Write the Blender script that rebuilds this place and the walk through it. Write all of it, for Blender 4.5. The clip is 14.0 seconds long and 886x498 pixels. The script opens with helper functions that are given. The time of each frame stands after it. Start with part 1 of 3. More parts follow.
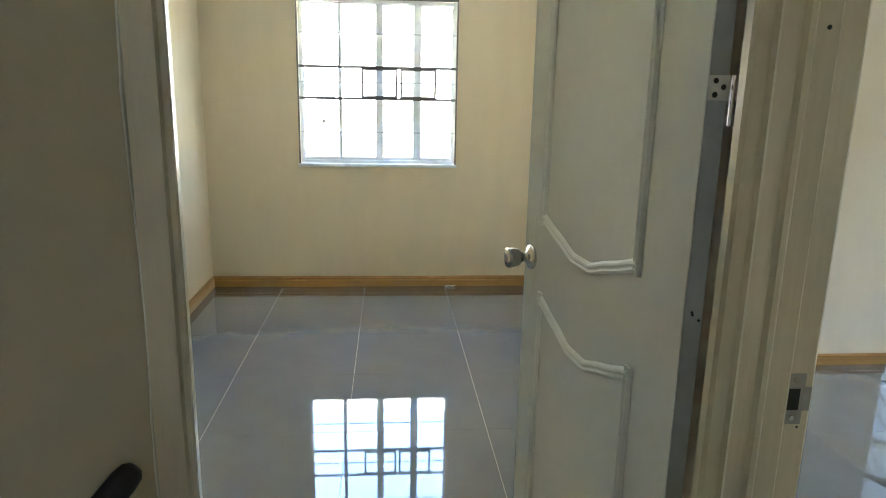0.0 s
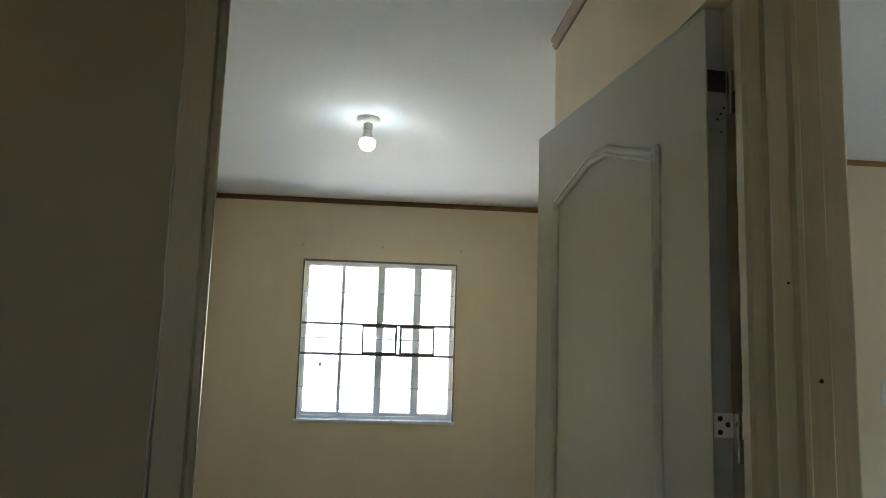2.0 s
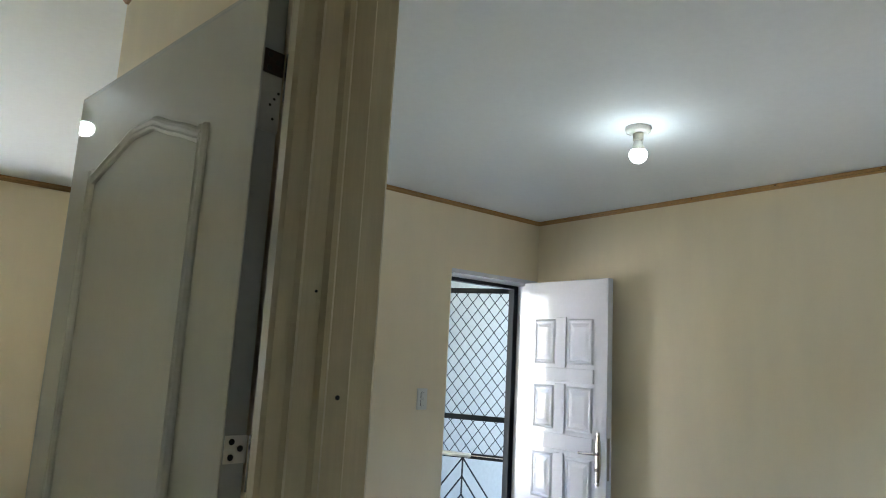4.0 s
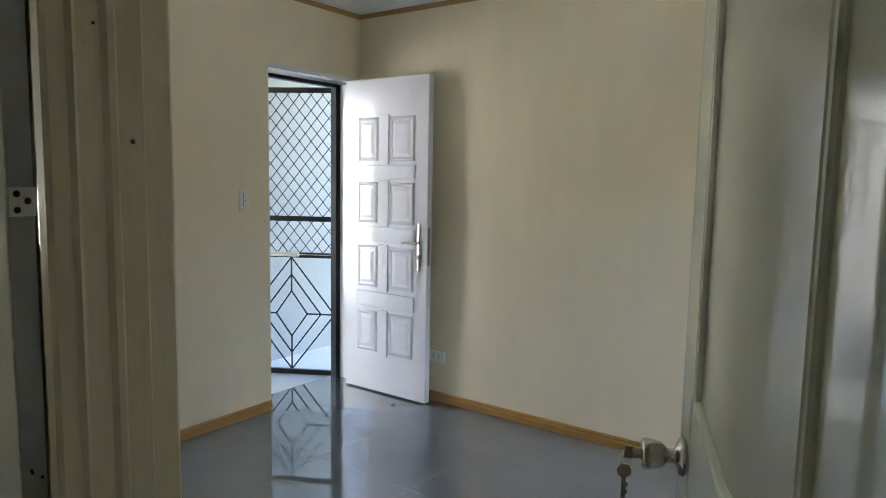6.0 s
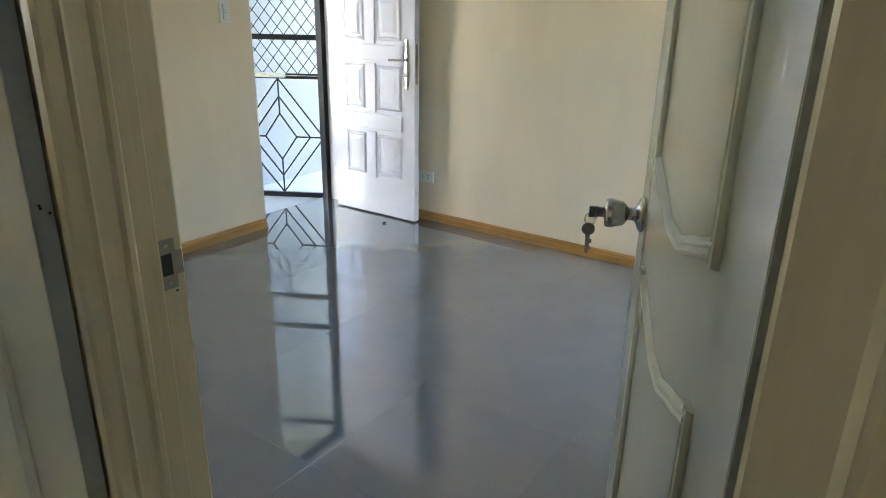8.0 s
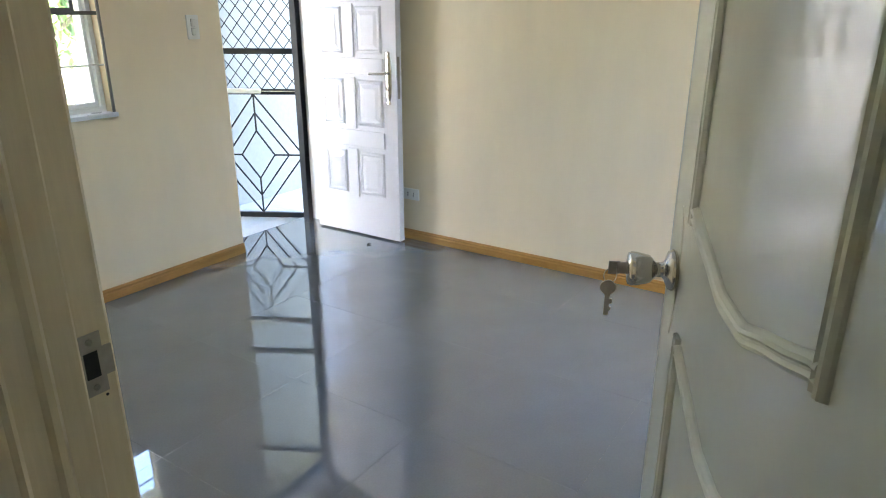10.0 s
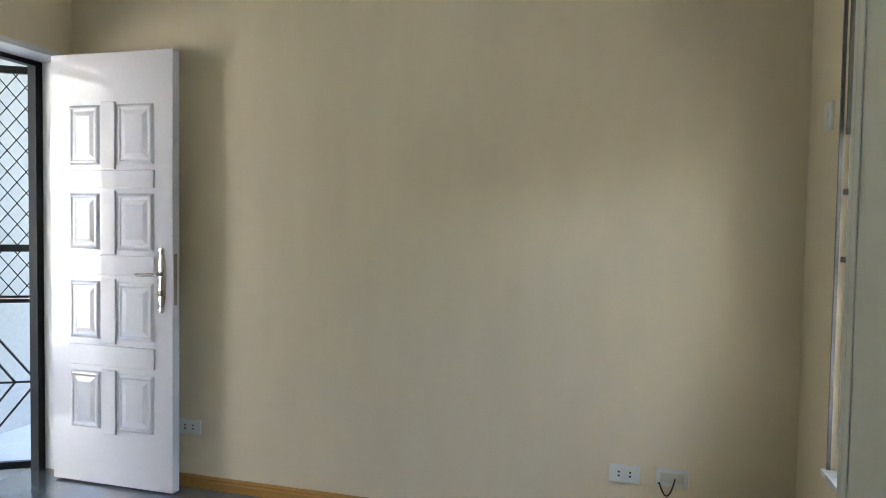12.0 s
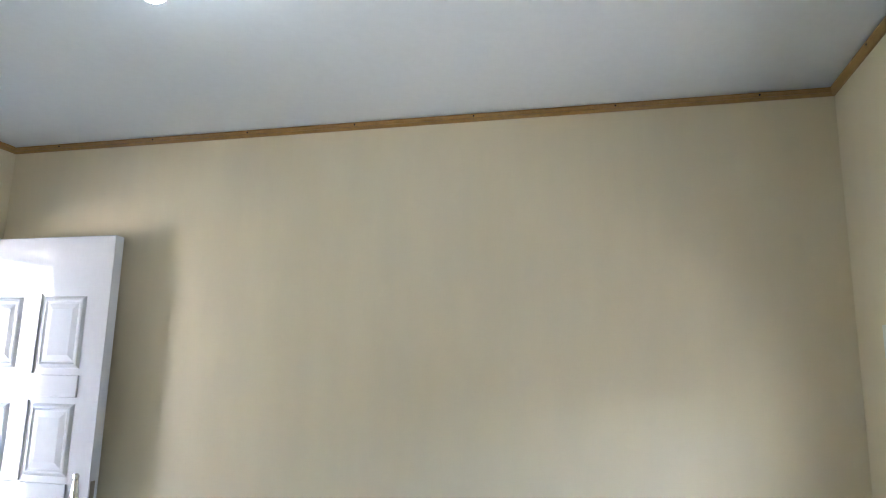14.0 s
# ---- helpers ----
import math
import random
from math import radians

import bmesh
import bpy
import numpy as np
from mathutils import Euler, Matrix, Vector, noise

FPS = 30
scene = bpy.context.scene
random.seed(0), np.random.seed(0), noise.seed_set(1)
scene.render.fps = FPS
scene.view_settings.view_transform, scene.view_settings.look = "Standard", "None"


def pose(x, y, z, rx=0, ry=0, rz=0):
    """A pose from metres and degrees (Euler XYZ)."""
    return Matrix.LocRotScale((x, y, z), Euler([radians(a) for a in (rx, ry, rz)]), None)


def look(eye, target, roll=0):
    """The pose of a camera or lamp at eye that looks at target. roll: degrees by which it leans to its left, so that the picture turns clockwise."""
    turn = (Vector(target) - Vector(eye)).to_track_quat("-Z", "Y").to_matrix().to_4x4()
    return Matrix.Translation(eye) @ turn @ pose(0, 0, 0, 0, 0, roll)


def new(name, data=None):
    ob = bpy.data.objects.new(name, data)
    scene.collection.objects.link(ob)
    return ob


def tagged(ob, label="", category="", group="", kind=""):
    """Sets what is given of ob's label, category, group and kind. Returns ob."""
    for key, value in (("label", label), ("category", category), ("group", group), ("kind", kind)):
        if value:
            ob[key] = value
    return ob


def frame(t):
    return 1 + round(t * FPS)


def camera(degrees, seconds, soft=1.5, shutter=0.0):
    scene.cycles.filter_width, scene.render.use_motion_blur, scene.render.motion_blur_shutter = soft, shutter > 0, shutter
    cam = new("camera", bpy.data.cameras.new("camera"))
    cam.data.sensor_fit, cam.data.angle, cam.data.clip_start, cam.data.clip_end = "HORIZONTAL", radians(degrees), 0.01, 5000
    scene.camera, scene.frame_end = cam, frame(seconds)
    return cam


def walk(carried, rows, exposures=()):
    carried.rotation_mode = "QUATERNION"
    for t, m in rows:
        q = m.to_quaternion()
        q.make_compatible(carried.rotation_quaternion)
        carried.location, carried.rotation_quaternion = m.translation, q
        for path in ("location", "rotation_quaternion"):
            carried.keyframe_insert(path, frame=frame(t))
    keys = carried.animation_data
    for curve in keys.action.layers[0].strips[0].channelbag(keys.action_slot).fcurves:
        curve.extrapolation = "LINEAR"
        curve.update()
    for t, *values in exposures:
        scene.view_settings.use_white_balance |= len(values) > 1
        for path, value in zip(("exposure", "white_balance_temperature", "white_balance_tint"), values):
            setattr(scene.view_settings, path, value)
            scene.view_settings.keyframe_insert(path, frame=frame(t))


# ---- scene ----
cam = camera(67.5, 14.0, 1.0)
PATH = [
    (0, (0.514, 2.202, 1.401), (0.679, 4.144, 0.953), 1.1),
    (0.5, (0.492, 2.194, 1.449), (0.634, 4.176, 1.227), 1.8),
    (1, (0.487, 2.189, 1.5), (0.594, 4.186, 1.481), 1.0),
    (1.5, (0.482, 2.176, 1.534), (0.609, 4.161, 1.738), 1.5),
    (2, (0.477, 2.178, 1.546), (0.647, 4.155, 1.798), 1.8),
    (2.5, (0.489, 2.178, 1.546), (0.807, 4.134, 1.818), 2.5),
    (3, (0.531, 2.212, 1.543), (1.169, 4.087, 1.824), 3.3),
    (3.5, (0.572, 2.248, 1.553), (1.529, 3.976, 1.866), 4.1),
    (4, (0.625, 2.296, 1.555), (1.87, 3.827, 1.878), 3.1),
    (6.5, (0.635, 2.247, 1.432), (2.265, 3.362, 1.118), 1.4),
    (7, (0.611, 2.222, 1.397), (2.214, 3.33, 0.949), 0.9),
    (7.5, (0.578, 2.187, 1.346), (2.115, 3.274, 0.671), 1.5),
    (10, (0.758, 2.324, 1.371), (2.33, 3.367, 0.704), -0.0),
    (10.5, (0.858, 2.425, 1.39), (2.494, 3.463, 0.892), 0.6),
    (11, (1.018, 2.581, 1.382), (2.799, 3.44, 1.082), 1.2),
    (11.5, (1.121, 2.679, 1.347), (3.003, 3.326, 1.156), -0.4),
    (12, (1.307, 2.723, 1.305), (3.232, 3.259, 1.226), 0.9),
    (12.5, (1.51, 2.675, 1.362), (3.453, 3.141, 1.429), 3.2),
    (13, (1.638, 2.662, 1.441), (3.58, 3.092, 1.645), 2.3),
    (13.5, (1.687, 2.733, 1.511), (3.613, 3.134, 1.871), 3.0),
    (14, (1.705, 2.856, 1.568), (3.614, 3.325, 1.934), 1.1),
]
EXPOSURES = [(0, 4.87, 6550, 11), (0.5, 4.6, 6550, 11), (1, 3.98, 6750, 11), (1.5, 3.75, 6750, 11), (2, 3.65, 6700, 11), (2.5, 3.55, 6550, 11), (3, 3.38, 6550, 11), (3.5, 3.6, 6550, 11), (4, 3.97, 6550, 11), (6.5, 3.97, 6700, 12), (7, 3.97, 6750, 12), (7.5, 4.28, 6950, 11), (10, 4.75, 6850, 14), (10.5, 4.17, 6850, 14), (11, 3.85, 6800, 14), (12, 4.0, 6850, 14), (12.5, 4.28, 6850, 14), (13, 4.28, 6700, 15), (13.5, 4.42, 6400, 16), (14, 4.6, 6250, 16)]
walk(cam, [(t, look(e, g, r)) for t, e, g, r in PATH], EXPOSURES)

# ---- daylight ----
world = bpy.data.worlds.new("sky")
scene.world = world
world.use_nodes = True
wn = world.node_tree.nodes
sky = wn.new("ShaderNodeTexSky")
sky.sky_type = "NISHITA"
sky.sun_disc = False
sky.sun_elevation = radians(53)
sky.sun_rotation = radians(221)
wn["Background"].inputs["Strength"].default_value = 0.15
world.node_tree.links.new(sky.outputs[0], wn["Background"].inputs["Color"])
sun = new("sun", bpy.data.lights.new("sun", "SUN"))
sun.data.energy = 5.0
sun.data.angle = radians(2)
sun.data.color = (1.0, 0.95, 0.88)
sun.matrix_world = look((-7, -8, 14), (0, 0, 0))

# ---- materials ----


def material(name, base, rough=0.5, metal=0.0, grain=0.06, scale=6.0, fine=90.0, bump=0.0, stretch=(1, 1, 1), coat=0.0, vary=0.0, spec=0.5):
    """Painted or raw surface: broad patches, fine grain and a little relief."""
    m = bpy.data.materials.new(name)
    m.use_nodes = True
    n, l = m.node_tree.nodes, m.node_tree.links
    b = n["Principled BSDF"]
    b.inputs["Metallic"].default_value = metal
    b.inputs["Coat Weight"].default_value = coat
    b.inputs["Specular IOR Level"].default_value = spec
    tc = n.new("ShaderNodeTexCoord")
    mp = n.new("ShaderNodeMapping")
    mp.inputs["Scale"].default_value = stretch
    l.new(tc.outputs["Object"], mp.inputs["Vector"])
    big = n.new("ShaderNodeTexNoise")
    big.inputs["Scale"].default_value = scale
    big.inputs["Detail"].default_value = 4
    small = n.new("ShaderNodeTexNoise")
    small.inputs["Scale"].default_value = fine
    small.inputs["Detail"].default_value = 3
    for t in (big, small):
        l.new(mp.outputs[0], t.inputs["Vector"])
    mix = n.new("ShaderNodeMath")
    mix.operation = "ADD"
    l.new(big.outputs["Fac"], mix.inputs[0])
    l.new(small.outputs["Fac"], mix.inputs[1])
    val = mix
    if vary:
        info = n.new("ShaderNodeObjectInfo")
        add = n.new("ShaderNodeMath")
        add.operation = "MULTIPLY_ADD"
        add.inputs[1].default_value = vary
        l.new(info.outputs["Random"], add.inputs[0])
        l.new(mix.outputs[0], add.inputs[2])
        val = add
    ramp = n.new("ShaderNodeMapRange")
    ramp.inputs["From Min"].default_value = 0.5
    ramp.inputs["From Max"].default_value = 1.5
    ramp.inputs["To Min"].default_value = 1 - grain
    ramp.inputs["To Max"].default_value = 1 + grain
    l.new(val.outputs[0], ramp.inputs["Value"])
    col = n.new("ShaderNodeVectorMath")
    col.operation = "SCALE"
    col.inputs[0].default_value = base
    l.new(ramp.outputs[0], col.inputs["Scale"])
    l.new(col.outputs[0], b.inputs["Base Color"])
    rr = n.new("ShaderNodeMapRange")
    rr.inputs["From Min"].default_value = 0.3
    rr.inputs["From Max"].default_value = 0.7
    rr.inputs["To Min"].default_value = rough * 0.8
    rr.inputs["To Max"].default_value = min(1, rough * 1.2)
    l.new(big.outputs["Fac"], rr.inputs["Value"])
    l.new(rr.outputs[0], b.inputs["Roughness"])
    if bump:
        bp = n.new("ShaderNodeBump")
        bp.inputs["Strength"].default_value = bump
        bp.inputs["Distance"].default_value = 0.004
        l.new(mix.outputs[0], bp.inputs["Height"])
        l.new(bp.outputs[0], b.inputs["Normal"])
    return m


def glow(name, color, strength):
    m = bpy.data.materials.new(name)
    m.use_nodes = True
    b = m.node_tree.nodes["Principled BSDF"]
    b.inputs["Base Color"].default_value = (0.9, 0.9, 0.9, 1)
    b.inputs["Emission Color"].default_value = (*color, 1)
    b.inputs["Emission Strength"].default_value = strength
    return m


def clear_glass(name, tint=(0.97, 0.99, 0.99)):
    """A thin pane: mostly clear, mirror-like at a glancing view."""
    m = bpy.data.materials.new(name)
    m.use_nodes = True
    n, l = m.node_tree.nodes, m.node_tree.links
    n.remove(n["Principled BSDF"])
    tr = n.new("ShaderNodeBsdfTransparent")
    tr.inputs[0].default_value = (*tint, 1)
    gl = n.new("ShaderNodeBsdfGlossy")
    gl.inputs["Roughness"].default_value = 0.02
    lw = n.new("ShaderNodeLayerWeight")
    lw.inputs[0].default_value = 0.5
    pw = n.new("ShaderNodeMath")
    pw.operation = "POWER"
    pw.inputs[1].default_value = 5.0
    l.new(lw.outputs["Facing"], pw.inputs[0])
    fr = n.new("ShaderNodeMath")
    fr.operation = "MULTIPLY_ADD"
    fr.inputs[1].default_value = 0.90
    fr.inputs[2].default_value = 0.03
    l.new(pw.outputs[0], fr.inputs[0])
    mx = n.new("ShaderNodeMixShader")
    l.new(fr.outputs[0], mx.inputs[0])
    l.new(tr.outputs[0], mx.inputs[1])
    l.new(gl.outputs[0], mx.inputs[2])
    l.new(mx.outputs[0], n["Material Output"].inputs["Surface"])
    return m


M_WALL = material("cream_paint", (0.80, 0.685, 0.49), 0.5, grain=0.06, scale=2.2, fine=8, bump=0.03, stretch=(1, 1, 0.28), spec=0.35)
# Cream wall paint darkened; the hall's dimness is put into the colour.
M_HALL_SHADE = material("shaded_cream_paint", (0.46, 0.385, 0.245), 0.6, grain=0.06, scale=1.6, fine=12, bump=0.06, spec=0.25)
M_CEIL = material("ceiling_white", (0.82, 0.85, 0.87), 0.7, grain=0.03, scale=1.2, fine=40, bump=0.05, spec=0.2)
M_TILE = material("grey_floor_tile", (0.157, 0.176, 0.20), 0.014, grain=0.10, scale=5, fine=140, vary=0.08, spec=0.5, coat=1.0)
M_TILE.node_tree.nodes["Principled BSDF"].inputs["Coat IOR"].default_value = 1.74
M_GROUT = material("pale_grout", (0.40, 0.39, 0.37), 0.8, grain=0.15, scale=9)
M_GROUT_B = material("grey_grout", (0.17, 0.185, 0.20), 0.6, grain=0.15, scale=9)
M_WOOD = material("varnished_skirting", (0.40, 0.21, 0.055), 0.35, grain=0.25, scale=5, fine=60, stretch=(1, 1, 9), spec=0.5)
M_TRIMB = material("golden_cornice_wood", (0.42, 0.235, 0.075), 0.45, grain=0.3, scale=5, fine=60, stretch=(1, 9, 9))
M_TRIM = material("dark_cornice_wood", (0.27, 0.145, 0.05), 0.5, grain=0.3, scale=5, fine=60, stretch=(1, 1, 9))
M_FRAME = material("cream_door_frame", (0.57, 0.48, 0.31), 0.4, grain=0.08, scale=4, fine=50, stretch=(3, 3, 0.25), bump=0.1)
M_DOOR = material("off_white_door", (0.64, 0.63, 0.55), 0.016, grain=0.03, scale=3, fine=30, spec=0.6)
M_MOULD = material("off_white_moulding", (0.64, 0.63, 0.55), 0.42, grain=0.03, scale=3, fine=30)
M_PATCH = material("filler_patch", (0.43, 0.44, 0.42), 0.5, grain=0.08, scale=10)
M_EDGE = material("grey_door_edge", (0.42, 0.44, 0.43), 0.45, grain=0.06, scale=6)
M_WHITE = material("white_gloss_door", (0.74, 0.735, 0.775), 0.045, grain=0.03, scale=3, fine=50, coat=0.3)
M_PLASTIC = material("white_plastic", (0.78, 0.77, 0.72), 0.3, grain=0.03)
M_OLDPL = material("yellowed_plastic", (0.66, 0.64, 0.54), 0.35, grain=0.05)
M_SLOT = material("black_plastic", (0.012, 0.012, 0.012), 0.4)
M_CHROME = material("satin_steel", (0.55, 0.53, 0.50), 0.22, metal=1, grain=0.05, scale=20)
M_DULL = material("tarnished_steel", (0.33, 0.30, 0.26), 0.35, metal=1, grain=0.15, scale=40)
M_BLACK = material("black_gate_paint", (0.010, 0.013, 0.018), 0.45, grain=0.2, scale=20, spec=0.3)
M_SASH = material("white_sash", (0.84, 0.86, 0.88), 0.3, grain=0.03)
M_GRILL = material("grey_grille_steel", (0.16, 0.155, 0.15), 0.45, grain=0.2, scale=30)
M_WIRE = material("white_grille_rod", (0.60, 0.62, 0.64), 0.45, grain=0.1, scale=30)
M_GLASS = clear_glass("window_glass")
M_BULB = glow("lit_bulb", (0.80, 0.95, 1.0), 4.5)
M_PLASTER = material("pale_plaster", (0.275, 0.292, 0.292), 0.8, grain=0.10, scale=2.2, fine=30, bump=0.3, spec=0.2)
M_FACADE = material("white_facade", (0.84, 0.84, 0.82), 0.8, grain=0.05, scale=1, spec=0.2)
M_RENDERED = material("pale_rendered_wall", (0.78, 0.79, 0.79), 0.8, grain=0.06, scale=1.5, spec=0.2)
# For the added rear wall and ground; grey level sets their bounce light.
M_YARD = material("added_yard_cement", (0.29, 0.298, 0.30), 0.8, grain=0.08, scale=1.5, fine=25, bump=0.2, spec=0.2)
M_DARKWIN = material("dark_window", (0.16, 0.18, 0.22), 0.3, grain=0.1)
# Grey porch tile made pale; the glare at the doorway is in its colour.
M_GLARE_TILE = material("glare_pale_porch_tile", (0.50, 0.52, 0.53), 0.10, grain=0.08, scale=4, fine=60, vary=0.06)
# Pale colour of the added ground that reflects sun into the rooms.
M_BOUNCE = material("bounce_cement", (0.62, 0.62, 0.60), 0.5, grain=0.1, scale=3)
M_GROUND = material("grass_earth", (0.12, 0.13, 0.06), 0.95, grain=0.3, scale=0.8, fine=12)
M_FILM = material("grey_film", (0.20, 0.198, 0.162), 0.5, grain=0.07, scale=3, fine=14, stretch=(2, 1, 0.5), bump=0.02)
M_ROOF = material("grey_canopy_sheet", (0.30, 0.31, 0.30), 0.7, grain=0.08, scale=2)
M_BARK = material("bark", (0.16, 0.12, 0.085), 0.9, grain=0.3, scale=12, bump=0.4)
M_LEAF = material("leaf_green", (0.10, 0.17, 0.045), 0.6, grain=0.3, scale=3, fine=20)
M_RUST = material("dark_hinge_plate", (0.05, 0.035, 0.03), 0.5, metal=0.4, grain=0.4, scale=40)
M_RUBBER = material("black_rubber", (0.012, 0.011, 0.010), 0.6, grain=0.2, scale=20)
M_CAULK = material("caulk_line", (0.70, 0.66, 0.54), 0.7, grain=0.1)

# ---- building helpers ----


def thing(name, m=None, label="", category="", group="", kind=""):
    ob = new(name)
    if m is not None:
        ob.matrix_basis = m
    return tagged(ob, label, category, group, kind)


def mesh_from(name, bm, mat, smooth=False):
    bmesh.ops.recalc_face_normals(bm, faces=bm.faces[:])
    me = bpy.data.meshes.new(name)
    bm.to_mesh(me)
    bm.free()
    me.materials.append(mat)
    if smooth:
        for p in me.polygons:
            p.use_smooth = True
    return me


def part(name, bm, mat, parent, label="", smooth=False):
    ob = new(name, mesh_from(name, bm, mat, smooth))
    ob.parent = parent
    if label:
        ob["label"] = label
    return ob


def solo(name, bm, mat, label, category="", kind="", group="", smooth=False):
    return tagged(new(name, mesh_from(name, bm, mat, smooth)), label, category, group, kind)


def add_box(bm, x0, x1, y0, y1, z0, z1, bevel=0.0, m=None):
    g = bmesh.ops.create_cube(bm, size=1)
    vs = g["verts"]
    for v in vs:
        v.co = Vector(((x0 + x1) / 2 + v.co.x * (x1 - x0), (y0 + y1) / 2 + v.co.y * (y1 - y0), (z0 + z1) / 2 + v.co.z * (z1 - z0)))
    if bevel:
        es = list({e for v in vs for e in v.link_edges})
        r = bmesh.ops.bevel(bm, geom=es, offset=bevel, segments=2, profile=0.5, affect="EDGES")
        vs = list({v for f in r["faces"] for v in f.verts} | {v for v in vs if v.is_valid})
    if m is not None:
        bmesh.ops.transform(bm, matrix=m, verts=vs)
    return bm


def box(x0, x1, y0, y1, z0, z1, bevel=0.0):
    return add_box(bmesh.new(), x0, x1, y0, y1, z0, z1, bevel)


def boxes(*bs):
    bm = bmesh.new()
    for b in bs:
        add_box(bm, *b)
    return bm


def lathe(profile, n=24, m=None):
    """Turned shape about z from (radius, height) pairs."""
    bm = bmesh.new()
    rings = []
    for r, z in profile:
        rings.append([bm.verts.new((r * math.cos(2 * math.pi * i / n), r * math.sin(2 * math.pi * i / n), z)) for i in range(n)])
    for a, b in zip(rings, rings[1:]):
        for i in range(n):
            bm.faces.new((a[i], a[(i + 1) % n], b[(i + 1) % n], b[i]))
    bm.faces.new(rings[0][::-1])
    bm.faces.new(rings[-1])
    if m is not None:
        bmesh.ops.transform(bm, matrix=m, verts=bm.verts[:])
    return bm


def rod(bm, a, b, r, n=8):
    a, b = Vector(a), Vector(b)
    d = b - a
    q = d.to_track_quat("Z", "Y").to_matrix()
    ra, rb = [], []
    for i in range(n):
        o = q @ Vector((r * math.cos(2 * math.pi * (i + 0.5) / n), r * math.sin(2 * math.pi * (i + 0.5) / n), 0))
        ra.append(bm.verts.new(a + o))
        rb.append(bm.verts.new(b + o))
    for i in range(n):
        bm.faces.new((ra[i], ra[(i + 1) % n], rb[(i + 1) % n], rb[i]))
    bm.faces.new(ra[::-1])
    bm.faces.new(rb)
    return bm


def sweep(bm, pts, prof, up):
    """Carry a flat profile (side, height) along points; height goes along up."""
    up = Vector(up)
    rings = []
    pts = [Vector(p) for p in pts]
    for i, p in enumerate(pts):
        d = (pts[min(i + 1, len(pts) - 1)] - pts[max(i - 1, 0)]).normalized()
        s = d.cross(up).normalized()
        rings.append([bm.verts.new(p + s * a + up * h) for a, h in prof])
    for a, b in zip(rings, rings[1:]):
        for i in range(len(prof)):
            j = (i + 1) % len(prof)
            bm.faces.new((a[i], a[j], b[j], b[i]))
    bm.faces.new(rings[0][::-1])
    bm.faces.new(rings[-1])
    return bm


def extrude_outline(outline, z0, z1):
    """A prism from a plan outline."""
    bm = bmesh.new()
    lo = [bm.verts.new((x, y, z0)) for x, y in outline]
    hi = [bm.verts.new((x, y, z1)) for x, y in outline]
    n = len(outline)
    for i in range(n):
        bm.faces.new((lo[i], lo[(i + 1) % n], hi[(i + 1) % n], hi[i]))
    bm.faces.new(lo[::-1])
    bm.faces.new(hi)
    return bm


# ---- plan ----
HA, HB = 2.505, 2.538          # ceilings of the bedroom and of the front room
AX0, AX1, AY1 = -0.77, 1.62, 7.035
BX1, BY0, BY1 = 4.054, 2.085, 5.447
TOP = 2.75
FB = 0.0                      # floor of the front room
WIN_A = (-0.110, 0.996, 0.915, 2.043)
WIN_B = (1.743, 2.583, 0.925, 2.036)
WIN_C = (2.524, 3.664, 0.53, 2.091)
DOOR_F = (3.268, 4.046, 0.0, 2.112)


def wall_x(name, x0, x1, y0, y1, holes, label, mat=None):
    """A wall that runs along x, with rectangular holes (x0, x1, z0, z1)."""
    bm = bmesh.new()
    x = x0
    for hx0, hx1, hz0, hz1 in sorted(holes):
        add_box(bm, x, hx0, y0, y1, -0.15, TOP)
        if hz0 > 0:
            add_box(bm, hx0, hx1, y0, y1, -0.15, hz0)
        add_box(bm, hx0, hx1, y0, y1, hz1, TOP)
        x = hx1
    add_box(bm, x, x1, y0, y1, -0.15, TOP)
    return solo(name, bm, mat or M_WALL, label, "wall", "structure")


wall_x("wall_bedroom_north", AX0 - 0.12, AX1 + 0.12, AY1, AY1 + 0.14, [WIN_A], "cream painted bedroom wall with a barred window")
solo("wall_west", box(AX0 - 0.12, AX0, 0.7, AY1, -0.15, TOP), M_WALL, "cream painted side wall of bedroom and hall", "wall", "structure")
# Hall walls use the darkened cream, with shade in the base colour.
wall_x("wall_hall_north", AX0, 0.200, 3.052, 3.15, [], "cream hall wall beside the bedroom door, shade in its colour", M_HALL_SHADE)
solo("wall_over_door", box(0.200, 1.0, 3.052, 3.15, 2.12, TOP), M_HALL_SHADE, "cream wall above the bedroom door, shade in its colour", "wall", "structure")
solo("wall_partition", boxes((1.0, 1.15, 3.152, 4.204, 2.12, TOP), (1.0, 1.15, 3.34, 4.204, -0.15, 2.12), (1.045, 1.15, 3.152, 3.34, -0.15, 2.12), (1.15, 1.60, 4.10, 4.204, -0.15, TOP), (1.50, 1.60, 4.204, BY1, -0.15, TOP)),
     M_WALL, "cream partition between the bedroom and front room", "wall", "structure")
solo("wall_hall_east", boxes((1.0, 1.15, 0.7, 2.19, -0.15, TOP), (1.0, 1.15, 2.19, 3.052, 2.125, TOP)), M_WALL,
     "beige wall beside the front room doorway", "wall", "structure")
# Unseen slit added to let daylight into the hall; wall colour carries shade.
wall_x("wall_hall_south", AX0, 1.0, 0.58, 0.7, [(-0.385, -0.205, 0.0, 2.1)], "end wall of the hall, shade in its colour, with an added light slit", M_HALL_SHADE)
wall_x("wall_front_room_south", 1.15, BX1 + 0.12, BY0 - 0.12, BY0, [WIN_C], "cream wall with a covered window and a light switch")
solo("wall_front_room_east", box(BX1, BX1 + 0.12, BY0, BY1, -0.15, TOP), M_WALL, "long plain cream wall with power outlets", "wall", "structure")
